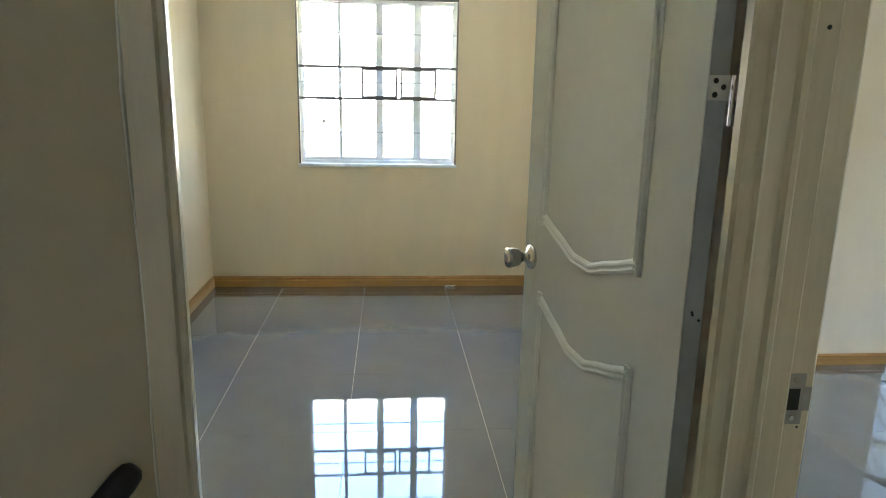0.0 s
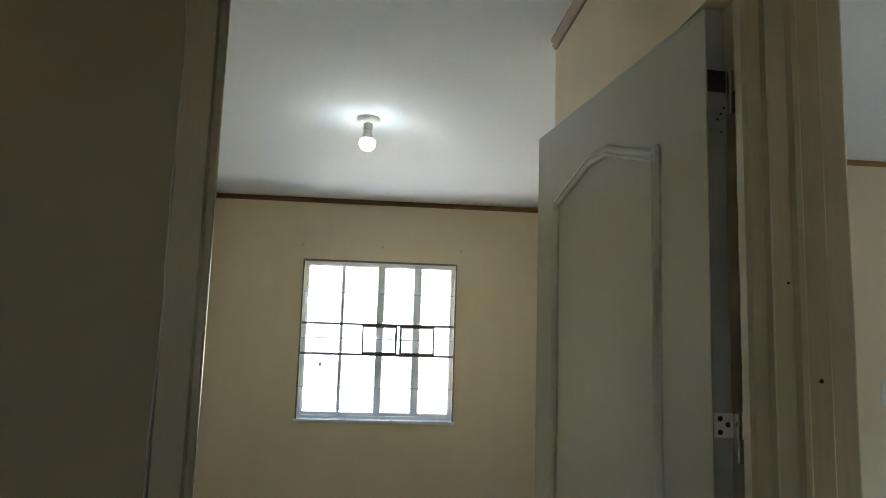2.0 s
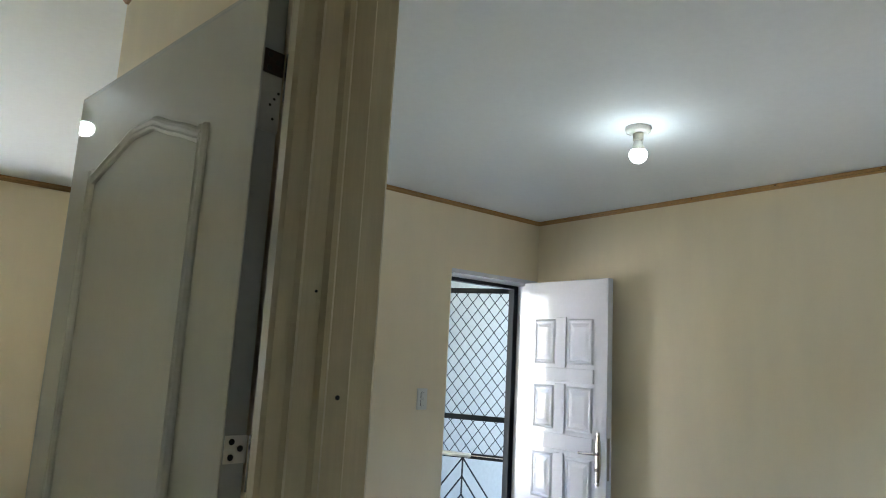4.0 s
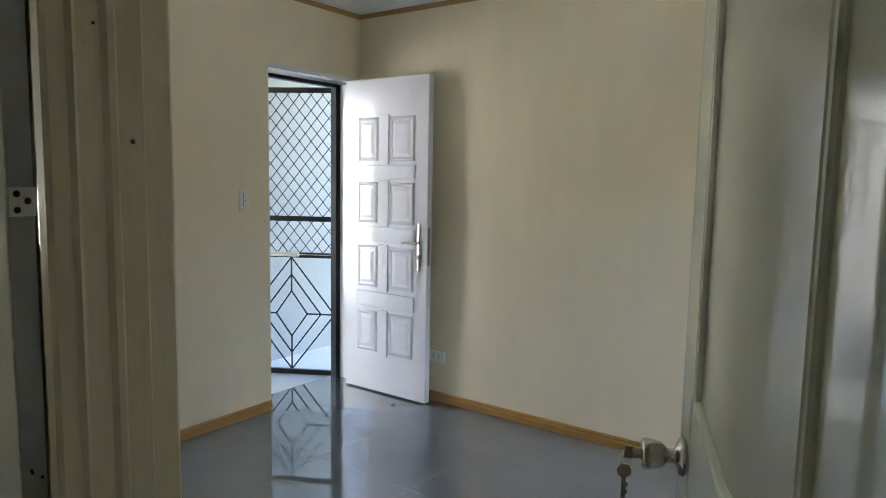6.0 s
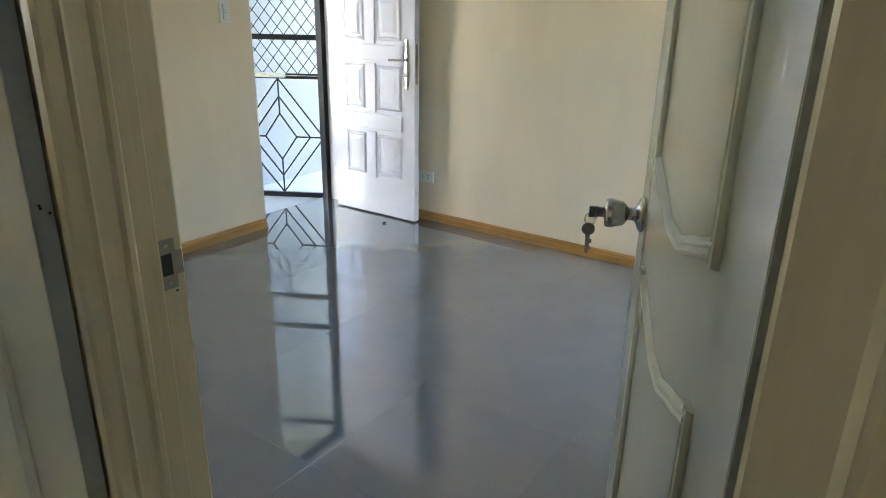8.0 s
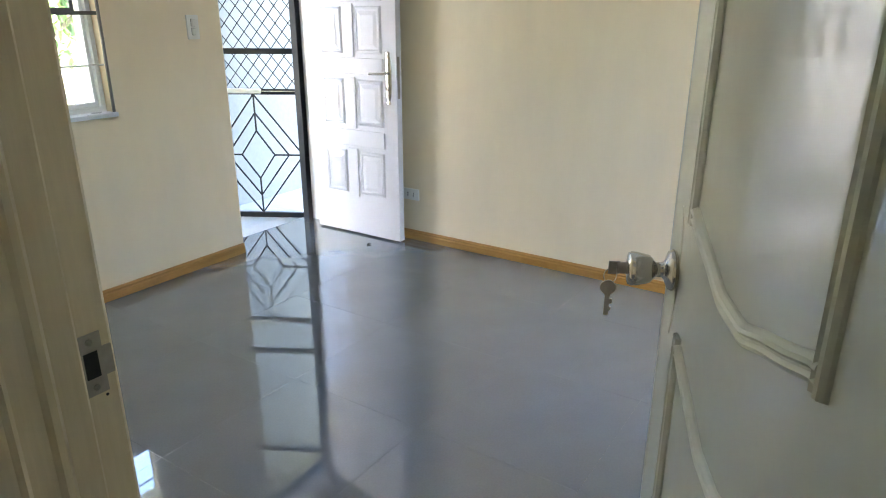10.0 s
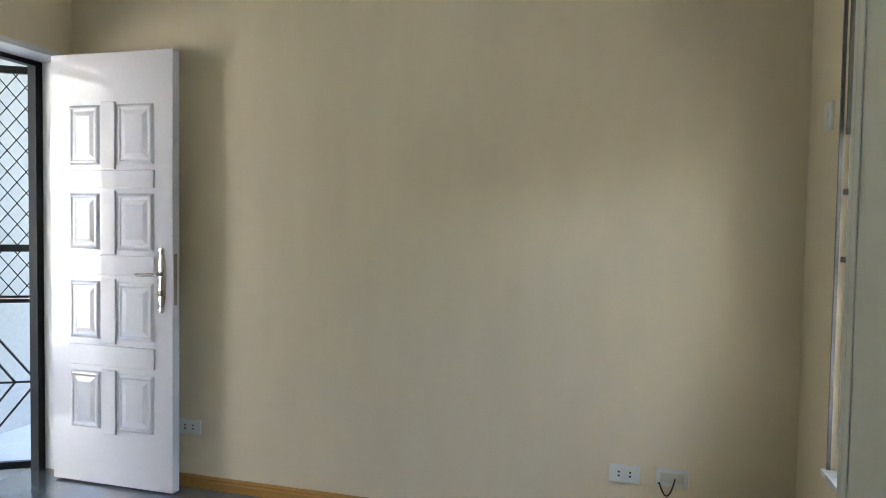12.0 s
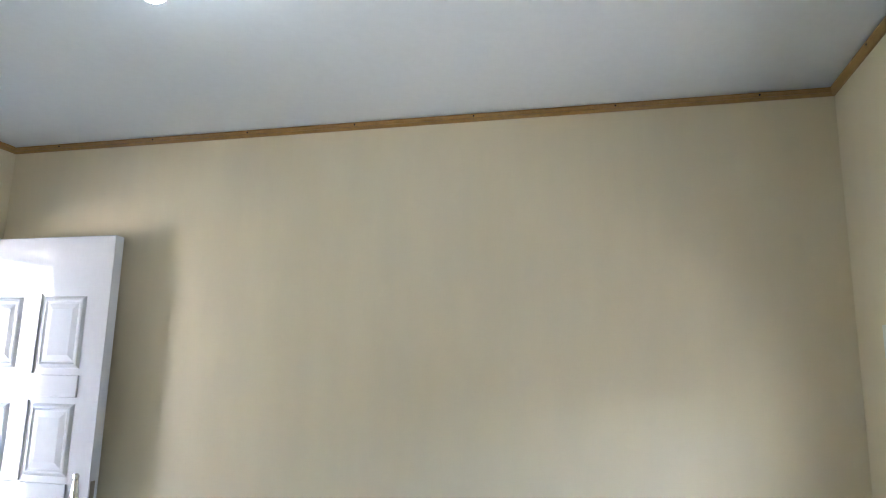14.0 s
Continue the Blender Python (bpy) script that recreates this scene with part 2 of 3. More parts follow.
wall_x("wall_front_room_north", 1.50, BX1 + 0.12, BY1, BY1 + 0.22, [WIN_B, DOOR_F], "cream front wall with a window and the entrance")
solo("wall_bedroom_east", box(AX1, AX1 + 0.12, BY1 + 0.12, AY1, -0.15, TOP), M_WALL, "bedroom outer side wall", "wall", "structure")
solo("ceiling_bedroom", boxes((AX0, 1.0, 3.15, 4.204, HA, TOP), (AX0, 1.50, 4.204, BY1 + 0.12, HA, TOP), (AX0, AX1, BY1 + 0.12, AY1, HA, TOP)),
     M_CEIL, "flat white bedroom ceiling", "ceiling", "structure")
solo("ceiling_front_room", boxes((1.15, BX1, BY0, 4.10, HB, TOP), (1.60, BX1, 4.10, BY1, HB, TOP)), M_CEIL, "flat white front room ceiling", "ceiling", "structure")
solo("ceiling_hall", box(AX0, 1.0, 0.7, 3.052, HA, TOP), M_CEIL, "dim white hall ceiling", "ceiling", "structure")
# Second slab reaches over the porch, an unseen addition that cuts sky light.
solo("roof", boxes((AX0 - 0.6, AX1 + 0.5, 0.2, AY1 + 0.22, TOP, TOP + 0.12), (AX1 + 0.5, BX1 + 0.9, 1.3, 7.35, TOP, TOP + 0.12)), M_ROOF,
     "flat grey roof slab over the house, unseen porch part added for shade", "roof", "structure")

# ---- floor ----
floor = thing("floor", None, "glossy grey floor tiles with thin pale joints", "floor", kind="structure")
part("grout_bed", boxes((AX0, 1.0, 0.7, 4.204, -0.15, -0.0012), (AX0, 1.5, 4.204, BY1 + 0.12, -0.15, -0.0012), (AX0, AX1, BY1 + 0.12, AY1, -0.15, -0.0012)), M_GROUT, floor, "pale grout bed")
part("grout_bed", boxes((1.0, BX1, BY0, 4.10, -0.15, FB - 0.0012), (1.60, BX1, 4.10, BY1, -0.15, FB - 0.0012), (DOOR_F[0], DOOR_F[1], BY1, BY1 + 0.21, -0.15, FB - 0.0012)), M_GROUT_B, floor, "grey grout bed")

# ---- skirting and cornice ----
SK = [(0, 0), (0.012, 0), (0.012, 0.045), (0.008, 0.055), (0.010, 0.066), (0.004, 0.078), (0, 0.08)]
CO = [(0, 0), (0.008, 0), (0.017, 0.010), (0.011, 0.016), (0.020, 0.026), (0.020, 0.033), (0, 0.033)]


def run_of(name, a, b, side, z, prof, mat, label):
    """A moulding along a wall from a to b, proud towards side."""
    a, b, s = Vector((*a, z)), Vector((*b, z)), Vector((*side, 0))
    bm = bmesh.new()
    ra = [bm.verts.new(a + s * p + Vector((0, 0, h))) for p, h in prof]
    rb = [bm.verts.new(b + s * p + Vector((0, 0, h))) for p, h in prof]
    n = len(prof)
    for i in range(n):
        bm.faces.new((ra[i], ra[(i + 1) % n], rb[(i + 1) % n], rb[i]))
    bm.faces.new(ra[::-1])
    bm.faces.new(rb)
    return solo(name, bm, mat, label, "moulding", "structure")


SKB = [(p, h * 0.78) for p, h in SK]
SKL, COL = "golden varnished wooden skirting board", "thin brown wooden ceiling moulding"
for a, b, s in (((AX0, AY1), (AX1, AY1), (0, -1)), ((AX0, 3.15), (AX0, AY1), (1, 0)), ((1.0, 3.44), (1.0, 4.204), (-1, 0))):
    run_of("baseboard", a, b, s, 0.0, SK, M_WOOD, SKL)
for a, b, s in (((BX1, BY0), (BX1, BY1), (-1, 0)), ((1.60, BY1), (DOOR_F[0], BY1), (0, -1)), ((1.15, BY0), (BX1, BY0), (0, 1)),
                ((1.60, 4.204), (1.60, BY1), (1, 0)), ((DOOR_F[1], BY1), (BX1, BY1), (0, -1))):
    run_of("baseboard", a, b, s, FB, SKB, M_WOOD, SKL)
for a, b, s in (((AX0, AY1), (AX1, AY1), (0, -1)), ((AX0, 3.15), (AX0, AY1), (1, 0)), ((1.0, 3.15), (1.0, 4.19), (-1, 0))):
    run_of("trim", a, b, s, HA - 0.036, CO, M_TRIM, COL)
for a, b, s in (((BX1, BY0), (BX1, BY1), (-1, 0)), ((1.60, BY1), (BX1, BY1), (0, -1)), ((1.15, BY0), (BX1, BY0), (0, 1)), ((1.60, 4.204), (1.60, BY1), (1, 0))):
    run_of("trim", a, b, s, HB - 0.030, [(p * 0.8, h * 0.81) for p, h in CO], M_TRIMB, "thin golden brown ceiling moulding")

for y in (5.20, 4.72, 4.27, 3.80, 3.32, 2.80, 2.32):
    solo("nail_hole", lathe([(0.0035, 0), (0.0035, 0.002), (0.0015, 0.003)], 8, pose(BX1 - 0.014, y, HB - 0.012, 0, -90)), M_SLOT, "dark nail head in the ceiling moulding", "nail", "structure")
for x in (3.72, 3.30, 2.90):
    solo("nail_hole", lathe([(0.0035, 0), (0.0035, 0.002), (0.0015, 0.003)], 8, pose(x, BY0 + 0.014, HB - 0.012, -90)), M_SLOT, "dark nail head in the ceiling moulding", "nail", "structure")

# ---- door frames ----
df = thing("door_frame", None, "cream painted wooden door frame with a fluted post", "door frame", kind="structure")
part("post", extrude_outline([(0.977, 3.056), (0.982, 3.05), (1.002, 3.05), (1.008, 3.0455), (1.014, 3.05), (1.043, 3.0535), (1.049, 3.0475), (1.057, 3.0475),
                              (1.063, 3.0535), (1.092, 3.050), (1.095, 3.052), (1.095, 3.062), (1.136, 3.062), (1.141, 3.066), (1.143, 3.072), (1.150, 3.151), (1.024, 3.151),
                              (1.022, 3.078), (0.977, 3.074)], 0, 2.125), M_FRAME, df)
part("jamb", extrude_outline([(0.200, 3.046), (0.238, 3.046), (0.240, 3.055), (0.248, 3.055), (0.252, 3.051), (0.240, 3.102), (0.225, 3.106), (0.225, 3.151), (0.200, 3.151)], 0, 2.125), M_FRAME, df)
part("head", box(0.200, 1.15, 3.046, 3.1, 2.095, 2.14), M_FRAME, df)
part("hinge_jamb", extrude_outline([(0.990, 2.092), (0.987, 2.100), (0.990, 2.118), (0.986, 2.124), (0.990, 2.130), (0.992, 2.168), (0.987, 2.176), (0.992, 2.184),
                                    (0.990, 2.230), (0.994, 2.234), (1.102, 2.234), (1.105, 2.231), (1.105, 2.192), (0.9995, 2.192), (0.9995, 2.092)], 0, 2.125), M_FRAME, df)
part("lintel", box(0.996, 1.10, 2.19, 3.05, 2.09, 2.128), M_FRAME, df)


def wavy(x, z0, z1, y, seed):
    return [(x + 0.0065 * noise.noise((z * 4, seed, 0)) + 0.0025 * noise.noise((z * 23, seed, 3)), y, z) for z in np.linspace(z0, z1, 60)]


solo("trim_caulk", sweep(bmesh.new(), wavy(0.198, 0.0, 2.12, 3.0505, 2), [(-0.0028, 0), (-0.0008, 0.0050), (0.0012, 0.0046), (0.0024, 0), (0, -0.002)], (0, -1, 0)), M_CAULK,
     "wavy bead of caulk between wall and door frame", "caulk", "structure")

strike = thing("strike_plate", pose(1.110, 3.062, 0.976), "tarnished steel strike plate screwed to the door post", "strike plate")
part("plate", boxes((-0.018, 0.015, -0.0022, 0, -0.040, 0.040), (0.015, 0.026, -0.0022, 0, -0.019, 0.019)), M_DULL, strike)
part("latch_hole", box(-0.009, 0.008, -0.0032, -0.0022, -0.017, 0.017), M_SLOT, strike)
for dz in (-0.030, 0.030):
    part("screw", lathe([(0.004, 0), (0.004, 0.0012), (0.001, 0.0016)], 10, pose(0, -0.0022, dz, 90)), M_CHROME, strike)


# ---- moulded interior doors ----
def bracket(s):
    """0 at the corners, 1 in the middle, with an ogee between."""
    k = 1 - abs(2 * s - 1)
    k = min(1, max(0, (k - 0.02) / 0.80))
    return k * k * (3 - 2 * k) * 1.0 + 0.10 * math.sin(2 * math.pi * k)


MOULD = [(-0.020, 0), (-0.018, 0.007), (-0.011, 0.010), (-0.005, 0.0055), (-0.001, 0.0055), (0.005, 0.0110), (0.012, 0.0095), (0.018, 0.004), (0.020, 0)]


def moulded_door(name, x, y, lx, ly, width, label):
    """Leaf in its own plan: u from the hinge to the latch along x, visible face at y=0 looking to +y; thickness behind."""
    ang = math.degrees(math.atan2(ly - y, lx - x))
    d = thing(name, pose(x, y, 0, 0, 0, ang), label, "door")
    th, top = 0.034, 2.088
    part("leaf", box(0.002, width, -th, 0, 0.012, top, 0.0015), M_DOOR, d)
    part("edge_strip", box(0.0, 0.002, -th + 0.001, -0.001, 0.013, top - 0.001), M_EDGE, d, "grey unpainted hinge edge")
    part("lipping", box(width, width + 0.003, -th + 0.001, -0.001, 0.013, top - 0.001), M_DOOR, d)
    part("edge_line", box(width - 0.0075, width - 0.0062, -0.0005, 0.0005, 0.014, top - 0.002), M_EDGE, d)
    part("edge_line", box(0.004, width - 0.004, -0.0005, 0.0005, top - 0.0085, top - 0.0072), M_EDGE, d)
    u0, u1 = 0.155, width - 0.135
    us = np.linspace(u0, u1, 40)

    def crest(z, h):
        return [(u, 0, z + h * bracket((u - u0) / (u1 - u0))) for u in us]

    for z_low, h_low, z_hi, h_hi in ((1.112, -0.056, 1.880, 0.062), (0.20, 0.0, 0.902, -0.062)):
        for seg in (crest(z_low, h_low), crest(z_hi, h_hi), [(u0, 0, z_low - 0.018), (u0, 0, z_hi + 0.018)], [(u1, 0, z_low - 0.018), (u1, 0, z_hi + 0.018)]):
            part("moulding", sweep(bmesh.new(), seg, [(p * 0.64, h * 0.8) for p, h in MOULD], (0, 1, 0)), M_MOULD, d)
    part("latch_plate", extrude_arc(width - 0.060, 0.995), M_DOOR, d, "rounded cover seam behind the knob")
    return d


def extrude_arc(u, z):
    """Shallow rounded scar round the lock."""
    pts = [(u + 0.022 * math.cos(a), 0, z + 0.105 * math.sin(a)) for a in np.linspace(-math.pi / 2, math.pi / 2, 24)]
    return sweep(bmesh.new(), [(u - (p[0] - u), 0, p[2]) for p in pts], [(-0.0012, 0), (0, 0.0014), (0.0012, 0)], (0, 1, 0))


def knob(door, u):
    k = part("knob", lathe([(0.031, 0), (0.033, 0.004), (0.030, 0.010), (0.016, 0.016), (0.012, 0.020), (0.012, 0.030), (0.017, 0.034), (0.022, 0.039),
                            (0.0265, 0.058), (0.0270, 0.066), (0.0250, 0.071), (0.011, 0.073)], 28, pose(u, 0.0005, 0.995, -90)), M_CHROME, door, "brushed steel round door knob", True)
    part("face_disc", lathe([(0.010, 0.0731), (0.010, 0.075), (0.007, 0.0755)], 20, pose(u, 0.0005, 0.995, -90)), M_DULL, k)
    return k


door_a = moulded_door("door_1", 0.979, 3.164, 0.886, 3.934, 0.775, "off-white moulded door standing open into the bedroom")
knob(door_a, 0.713)
door_b = moulded_door("door_2", 1.149, 2.259, 1.815, 2.581, 0.736, "glossy off-white moulded door standing open beside the wall")
knob_b = knob(door_b, 0.680)
part("cylinder", lathe([(0.009, 0.0755), (0.009, 0.088), (0.007, 0.089)], 18, pose(0.680, 0.0005, 0.995, -90)), M_DULL, knob_b)
keys = thing("keys", door_b.matrix_basis @ pose(0.680, 0.088, 0.995), "two worn steel keys hanging from the door knob", "keys")
part("key_bow", box(-0.0012, 0.0012, -0.004, 0.014, -0.011, 0.011, 0.001), M_DULL, keys)
bm = bmesh.new()
ring = [(0, 0.010 + 0.010 * math.sin(a), -0.014 - 0.012 * math.cos(a)) for a in np.linspace(0, 2 * math.pi, 20)]
for a, b in zip(ring, ring[1:]):
    rod(bm, a, b, 0.0009, 6)
part("key_ring", bm, M_CHROME, keys)
part("key_head", lathe([(0.001, -0.0011), (0.0125, -0.0011), (0.0125, 0.0011), (0.001, 0.0011)], 16, pose(0, 0.012, -0.034, 0, 90)), M_DULL, keys)
part("key_blade", boxes((-0.001, 0.001, 0.008, 0.016, -0.082, -0.044), (-0.001, 0.001, 0.005, 0.009, -0.074, -0.068), (-0.001, 0.001, 0.004, 0.009, -0.062, -0.054)), M_DULL, keys)


def hinge(door, z, mat, lab):
    """A butt hinge on the leaf's edge, its other leaf on the jamb below."""
    h = part("hinge", box(-0.0022, 0, -0.034, -0.002, z - 0.018, z + 0.018), mat, door, lab)
    for dy, dz in ((-0.011, 0.010), (-0.011, -0.010), (-0.024, 0.001)):
        part("screw", lathe([(0.0042, 0), (0.0042, 0.0010), (0.002, 0.0014)], 10, pose(-0.0022, dy, z + dz, 0, -90)), M_SLOT, h)
    part("pin", lathe([(0.0048, z - 0.055), (0.0048, z + 0.018)], 12, pose(-0.006, -0.0395, 0)), M_CHROME, h)
    part("jamb_leaf", box(-0.030, -0.006, -0.0415, -0.0395, z - 0.055, z - 0.019), M_CHROME, h)
    return h


hinge(door_a, 1.964, M_RUST, "dark rusted upper hinge leaf")
hinge(door_a, 1.421, M_PLASTIC, "pale painted hinge leaf with dark screws")
for z in (1.920, 1.900, 1.910, 1.880, 1.072, 1.062, 1.076):
    part("screw_hole", lathe([(0.0022, 0), (0.0022, 0.0012)], 8, pose(-0.0004, -0.012 - 0.6 * ((z * 37) % 0.03), z, 0, -90)), M_SLOT, door_a)
part("filler_patch", box(-0.0012, 0, -0.034, -0.002, 1.860, 1.944), M_PATCH, door_a, "pale patched hinge recess")
hinge(door_b, 1.455, M_PLASTIC, "pale painted hinge leaf with dark screws")
for i, (x, z) in enumerate(((1.078, 1.497), (1.035, 1.63), (1.122, 0.93), (0.998, 1.80), (0.998, 1.84), (0.998, 1.06))):
    y = 3.0515 if x < 1.093 else 3.062
    k = 0.0030 if i == 0 else 0.0018
    solo("nail_hole", lathe([(k, 0), (k * 1.1, 0.0016), (0.0008, 0.002)], 10, pose(x, y + 0.0008, z, 90)), M_SLOT, "small dark hole in the door post", "hole", "structure")


# ---- windows ----
def window(name, hole, y, out, cols, label, rods=(0.20, 0.507, 0.80), bars=(0.408, 0.600), inset=0.0):
    """Sliding window in a hole of a wall that runs along x: y is the room face, out the way outside (+1 or -1)."""
    x0, x1, z0, z1 = hole
    w = thing(name, None, label, "window", kind="structure")

    def yy(a, b):
        return (y + out * a, y + out * b) if out > 0 else (y + out * b, y + out * a)

    f = 0.022
    fr = part("window_frame", boxes((x0, x1, *yy(0.06 - inset, 0.12 - inset), z0, z0 + f), (x0, x1, *yy(0.06 - inset, 0.12 - inset), z1 - f, z1),
                                    (x0, x0 + f, *yy(0.06 - inset, 0.12 - inset), z0 + f, z1 - f), (x1 - f, x1, *yy(0.06 - inset, 0.12 - inset), z0 + f, z1 - f)), M_SASH, w, "white aluminium frame")
    part("edge_bead", boxes((x0 - 0.008, x1 + 0.008, *yy(-0.004, 0.006), z1 - 0.004, z1 + 0.010), (x0 - 0.008, x0 + 0.003, *yy(-0.004, 0.006), z0, z1 - 0.004),
                            (x1 - 0.003, x1 + 0.008, *yy(-0.004, 0.006), z0, z1 - 0.004)), M_GRILL, w, "thin grey bead round the opening")
    part("window_sill", box(x0 - 0.014, x1 + 0.014, *yy(-0.018, 0.06), z0 - 0.020, z0 + 0.002, 0.003), M_SASH, w)
    W = x1 - x0
    lights = {4: ((0.028, 0.243), (0.268, 0.484), (0.533, 0.727), (0.778, 0.972)), 3: ((0.035, 0.315), (0.350, 0.640), (0.705, 0.955))}[cols]
    cuts = [0.0] + [(p[1] + q[0]) / 2 for p, q in zip(lights, lights[1:])] + [1.0]
    for i, (p0, p1) in enumerate(lights):
        a, b = max(x0 + f * 0.6, x0 + cuts[i] * W), min(x1 - f * 0.6, x0 + cuts[i + 1] * W)
        pa, pb = x0 + p0 * W, x0 + p1 * W
        o = (0.085 if i % 2 else 0.096) - inset
        oo = yy(o - 0.010, o + 0.010)
        g = part("sash", boxes((a, pa, *oo, z0 + 0.02, z1 - 0.015), (pb, b, *oo, z0 + 0.02, z1 - 0.015),
                               (pa, pb, *oo, z0 + 0.02, z0 + 0.046), (pa, pb, *oo, z1 - 0.030, z1 - 0.015)), M_SASH, w)
        p = part("pane", box(pa, pb, *yy(o - 0.002, o + 0.002), z0 + 0.046, z1 - 0.030), M_GLASS, g)
        p.visible_shadow = False
    h = z1 - z0
    gy = yy(0.018, 0.024)
    gc = (gy[0] + gy[1]) / 2
    for zz in [z0 + k * h for k in rods]:
        part("grille_rod", rod(bmesh.new(), (x0, gc, zz), (x1, gc, zz), 0.0045), M_WIRE, w)
    for zz in (z0 + bars[0] * h, z0 + bars[1] * h):
        part("grille_bar", box(x0, x1, *yy(0.012, 0.026), zz - 0.0085, zz + 0.0085), M_GRILL, w)
    za, zb = z0 + bars[0] * h + 0.0065, z0 + bars[1] * h - 0.0065
    for a, b in ((0.394, 0.624), (0.642, 0.872)):
        a, b = x0 + a * (x1 - x0), x0 + b * (x1 - x0)
        part("release_frame", boxes((a, b, *yy(0.004, 0.016), zb - 0.015, zb), (a, b, *yy(0.004, 0.016), za, za + 0.015),
                                    (a, a + 0.015, *yy(0.004, 0.016), za + 0.015, zb - 0.015), (b - 0.015, b, *yy(0.004, 0.016), za + 0.015, zb - 0.015)), M_GRILL, w, "grey steel release hatch")
        part("clip", box(b - 0.05, b - 0.02, *yy(-0.004, 0.004), zb - 0.014, zb + 0.010, 0.002), M_GRILL, w)
        pts = [((a + b) / 2 + 0.05 * t - 0.02, gc, (za + zb) / 2 + 0.03 * math.sin(3 * t) - 0.03 * t) for t in np.linspace(-1, 1, 8)]
        bm = bmesh.new()
        for p, q in zip(pts, pts[1:]):
            rod(bm, p, q, 0.0011, 6)
        part("tie_wire", bm, M_WIRE, w)
    return w


window("window_1", WIN_A, AY1, 1, 4, "white sliding bedroom window with a steel grille")
window("window_2", WIN_B, BY1, 1, 3, "white front window with a steel grille")
w3 = window("window_3", WIN_C, BY0, -1, 4, "white rear window, upper half covered by grey film", (), (0.435, 0.571), 0.035)
for a, b in ((2.534, 3.111), (3.129, 3.659)):
    bm = bmesh.new()
    xs, zs = np.linspace(a, b, 22), [0, 0.2, 0.4, 0.6, 0.8, 1]
    grid = [[bm.verts.new((x, BY0 - 0.012 + 0.0016 * noise.noise((x * 9, k, 0)), (1.597 + 0.010 * noise.noise((x * 8, 3, 1))) * (1 - k) + 2.084 * k)) for x in xs] for k in zs]
    for r0, r1 in zip(grid, grid[1:]):
        for i in range(len(xs) - 1):
            bm.faces.new((r0[i], r0[i + 1], r1[i + 1], r1[i]))
    bmesh.ops.solidify(bm, geom=bm.faces[:], thickness=0.0015)
    part("cover_sheet", bm, M_FILM, w3, "grey plastic film over the upper light", True)
part("jamb_liner", boxes((3.658, 3.6625, BY0 - 0.135, BY0 - 0.086, 0.56, 2.076), (2.5255, 2.530, BY0 - 0.135, BY0 - 0.086, 0.56, 2.076)), M_SASH, w3, "white outer jamb lining")
part("mullion", box(3.111, 3.129, BY0 - 0.016, BY0 + 0.002, 0.54, 2.086), M_SASH, w3)
for x, z in ((-0.13, 2.155), (0.45, 2.155), (1.03, 2.155)):
    solo("nail_hole", lathe([(0.004, 0), (0.004, 0.002), (0.002, 0.003)], 10, pose(x, AY1, z, 90)), M_SLOT, "small dark nail in the cream wall", "nail", "structure")
solo("wall_hook", rod(rod(bmesh.new(), (3.404, BY0 + 0.002, 2.125), (3.404, BY0 + 0.012, 2.125), 0.0018), (3.404, BY0 + 0.010, 2.125), (3.401, BY0 + 0.012, 2.152), 0.0018), M_SLOT,
     "small black hook above the rear window", "hook")

# ---- entrance ----
fd = thing("door_frame", None, "white steel frame of the entrance", "door frame", kind="structure")
part("head", box(DOOR_F[0], DOOR_F[1], BY1 - 0.006, BY1 + 0.16, 2.084, 2.112), M_WHITE, fd)
part("jamb", box(DOOR_F[1] - 0.016, DOOR_F[1], BY1 - 0.006, BY1 + 0.16, 0, 2.084), M_WHITE, fd)
part("latch_jamb", box(DOOR_F[0], DOOR_F[0] + 0.004, BY1 + 0.004, BY1 + 0.16, 0, 2.084), M_WHITE, fd)
part("inner_frame", boxes((3.994, 4.044, BY1 + 0.165, BY1 + 0.215, 0, 2.062), (DOOR_F[0] + 0.004, 4.044, BY1 + 0.165, BY1 + 0.215, 2.062, 2.09)), M_BLACK, fd, "black steel gate frame")
part("threshold", box(DOOR_F[0] + 0.004, DOOR_F[1], BY1 + 0.214, BY1 + 0.228, -0.05, FB + 0.001), M_TILE, fd, "polished grey edge of the door step")

# white eight-panel door, u from the hinge to the free edge
wd = thing("door_3", pose(3.946, 5.448, 0, 0, 0, -90), "glossy white eight-panel entrance door standing open", "door")
LW = 0.695
part("leaf", box(0, LW, -0.018, 0.030, 0.010, 2.086, 0.002), M_WHITE, wd)
COLS = ((0.112, 0.288), (0.392, 0.592))
ROWS = ((1.555, 1.840), (1.150, 1.420), (0.720, 1.000), (0.280, 0.560))


def raised_panel(u0, u1, z0, z1, y):
    """Sunk border and a raised field, stepping in rings."""
    bm = bmesh.new()
    rings = []
    for inset, d in ((0, 0.0), (0.010, -0.008), (0.017, -0.010), (0.024, -0.0060), (0.030, -0.0060), (0.052, -0.012), (0.058, -0.012)):
        rings.append([bm.verts.new((u, y + d, z)) for u, z in ((u0 + inset, z0 + inset), (u1 - inset, z0 + inset), (u1 - inset, z1 - inset), (u0 + inset, z1 - inset))])
    for a, b in zip(rings, rings[1:]):
        for i in range(4):
            bm.faces.new((a[i], a[(i + 1) % 4], b[(i + 1) % 4], b[i]))
    bm.faces.new(rings[-1])
    bm.faces.new(rings[0][::-1])
    return bm


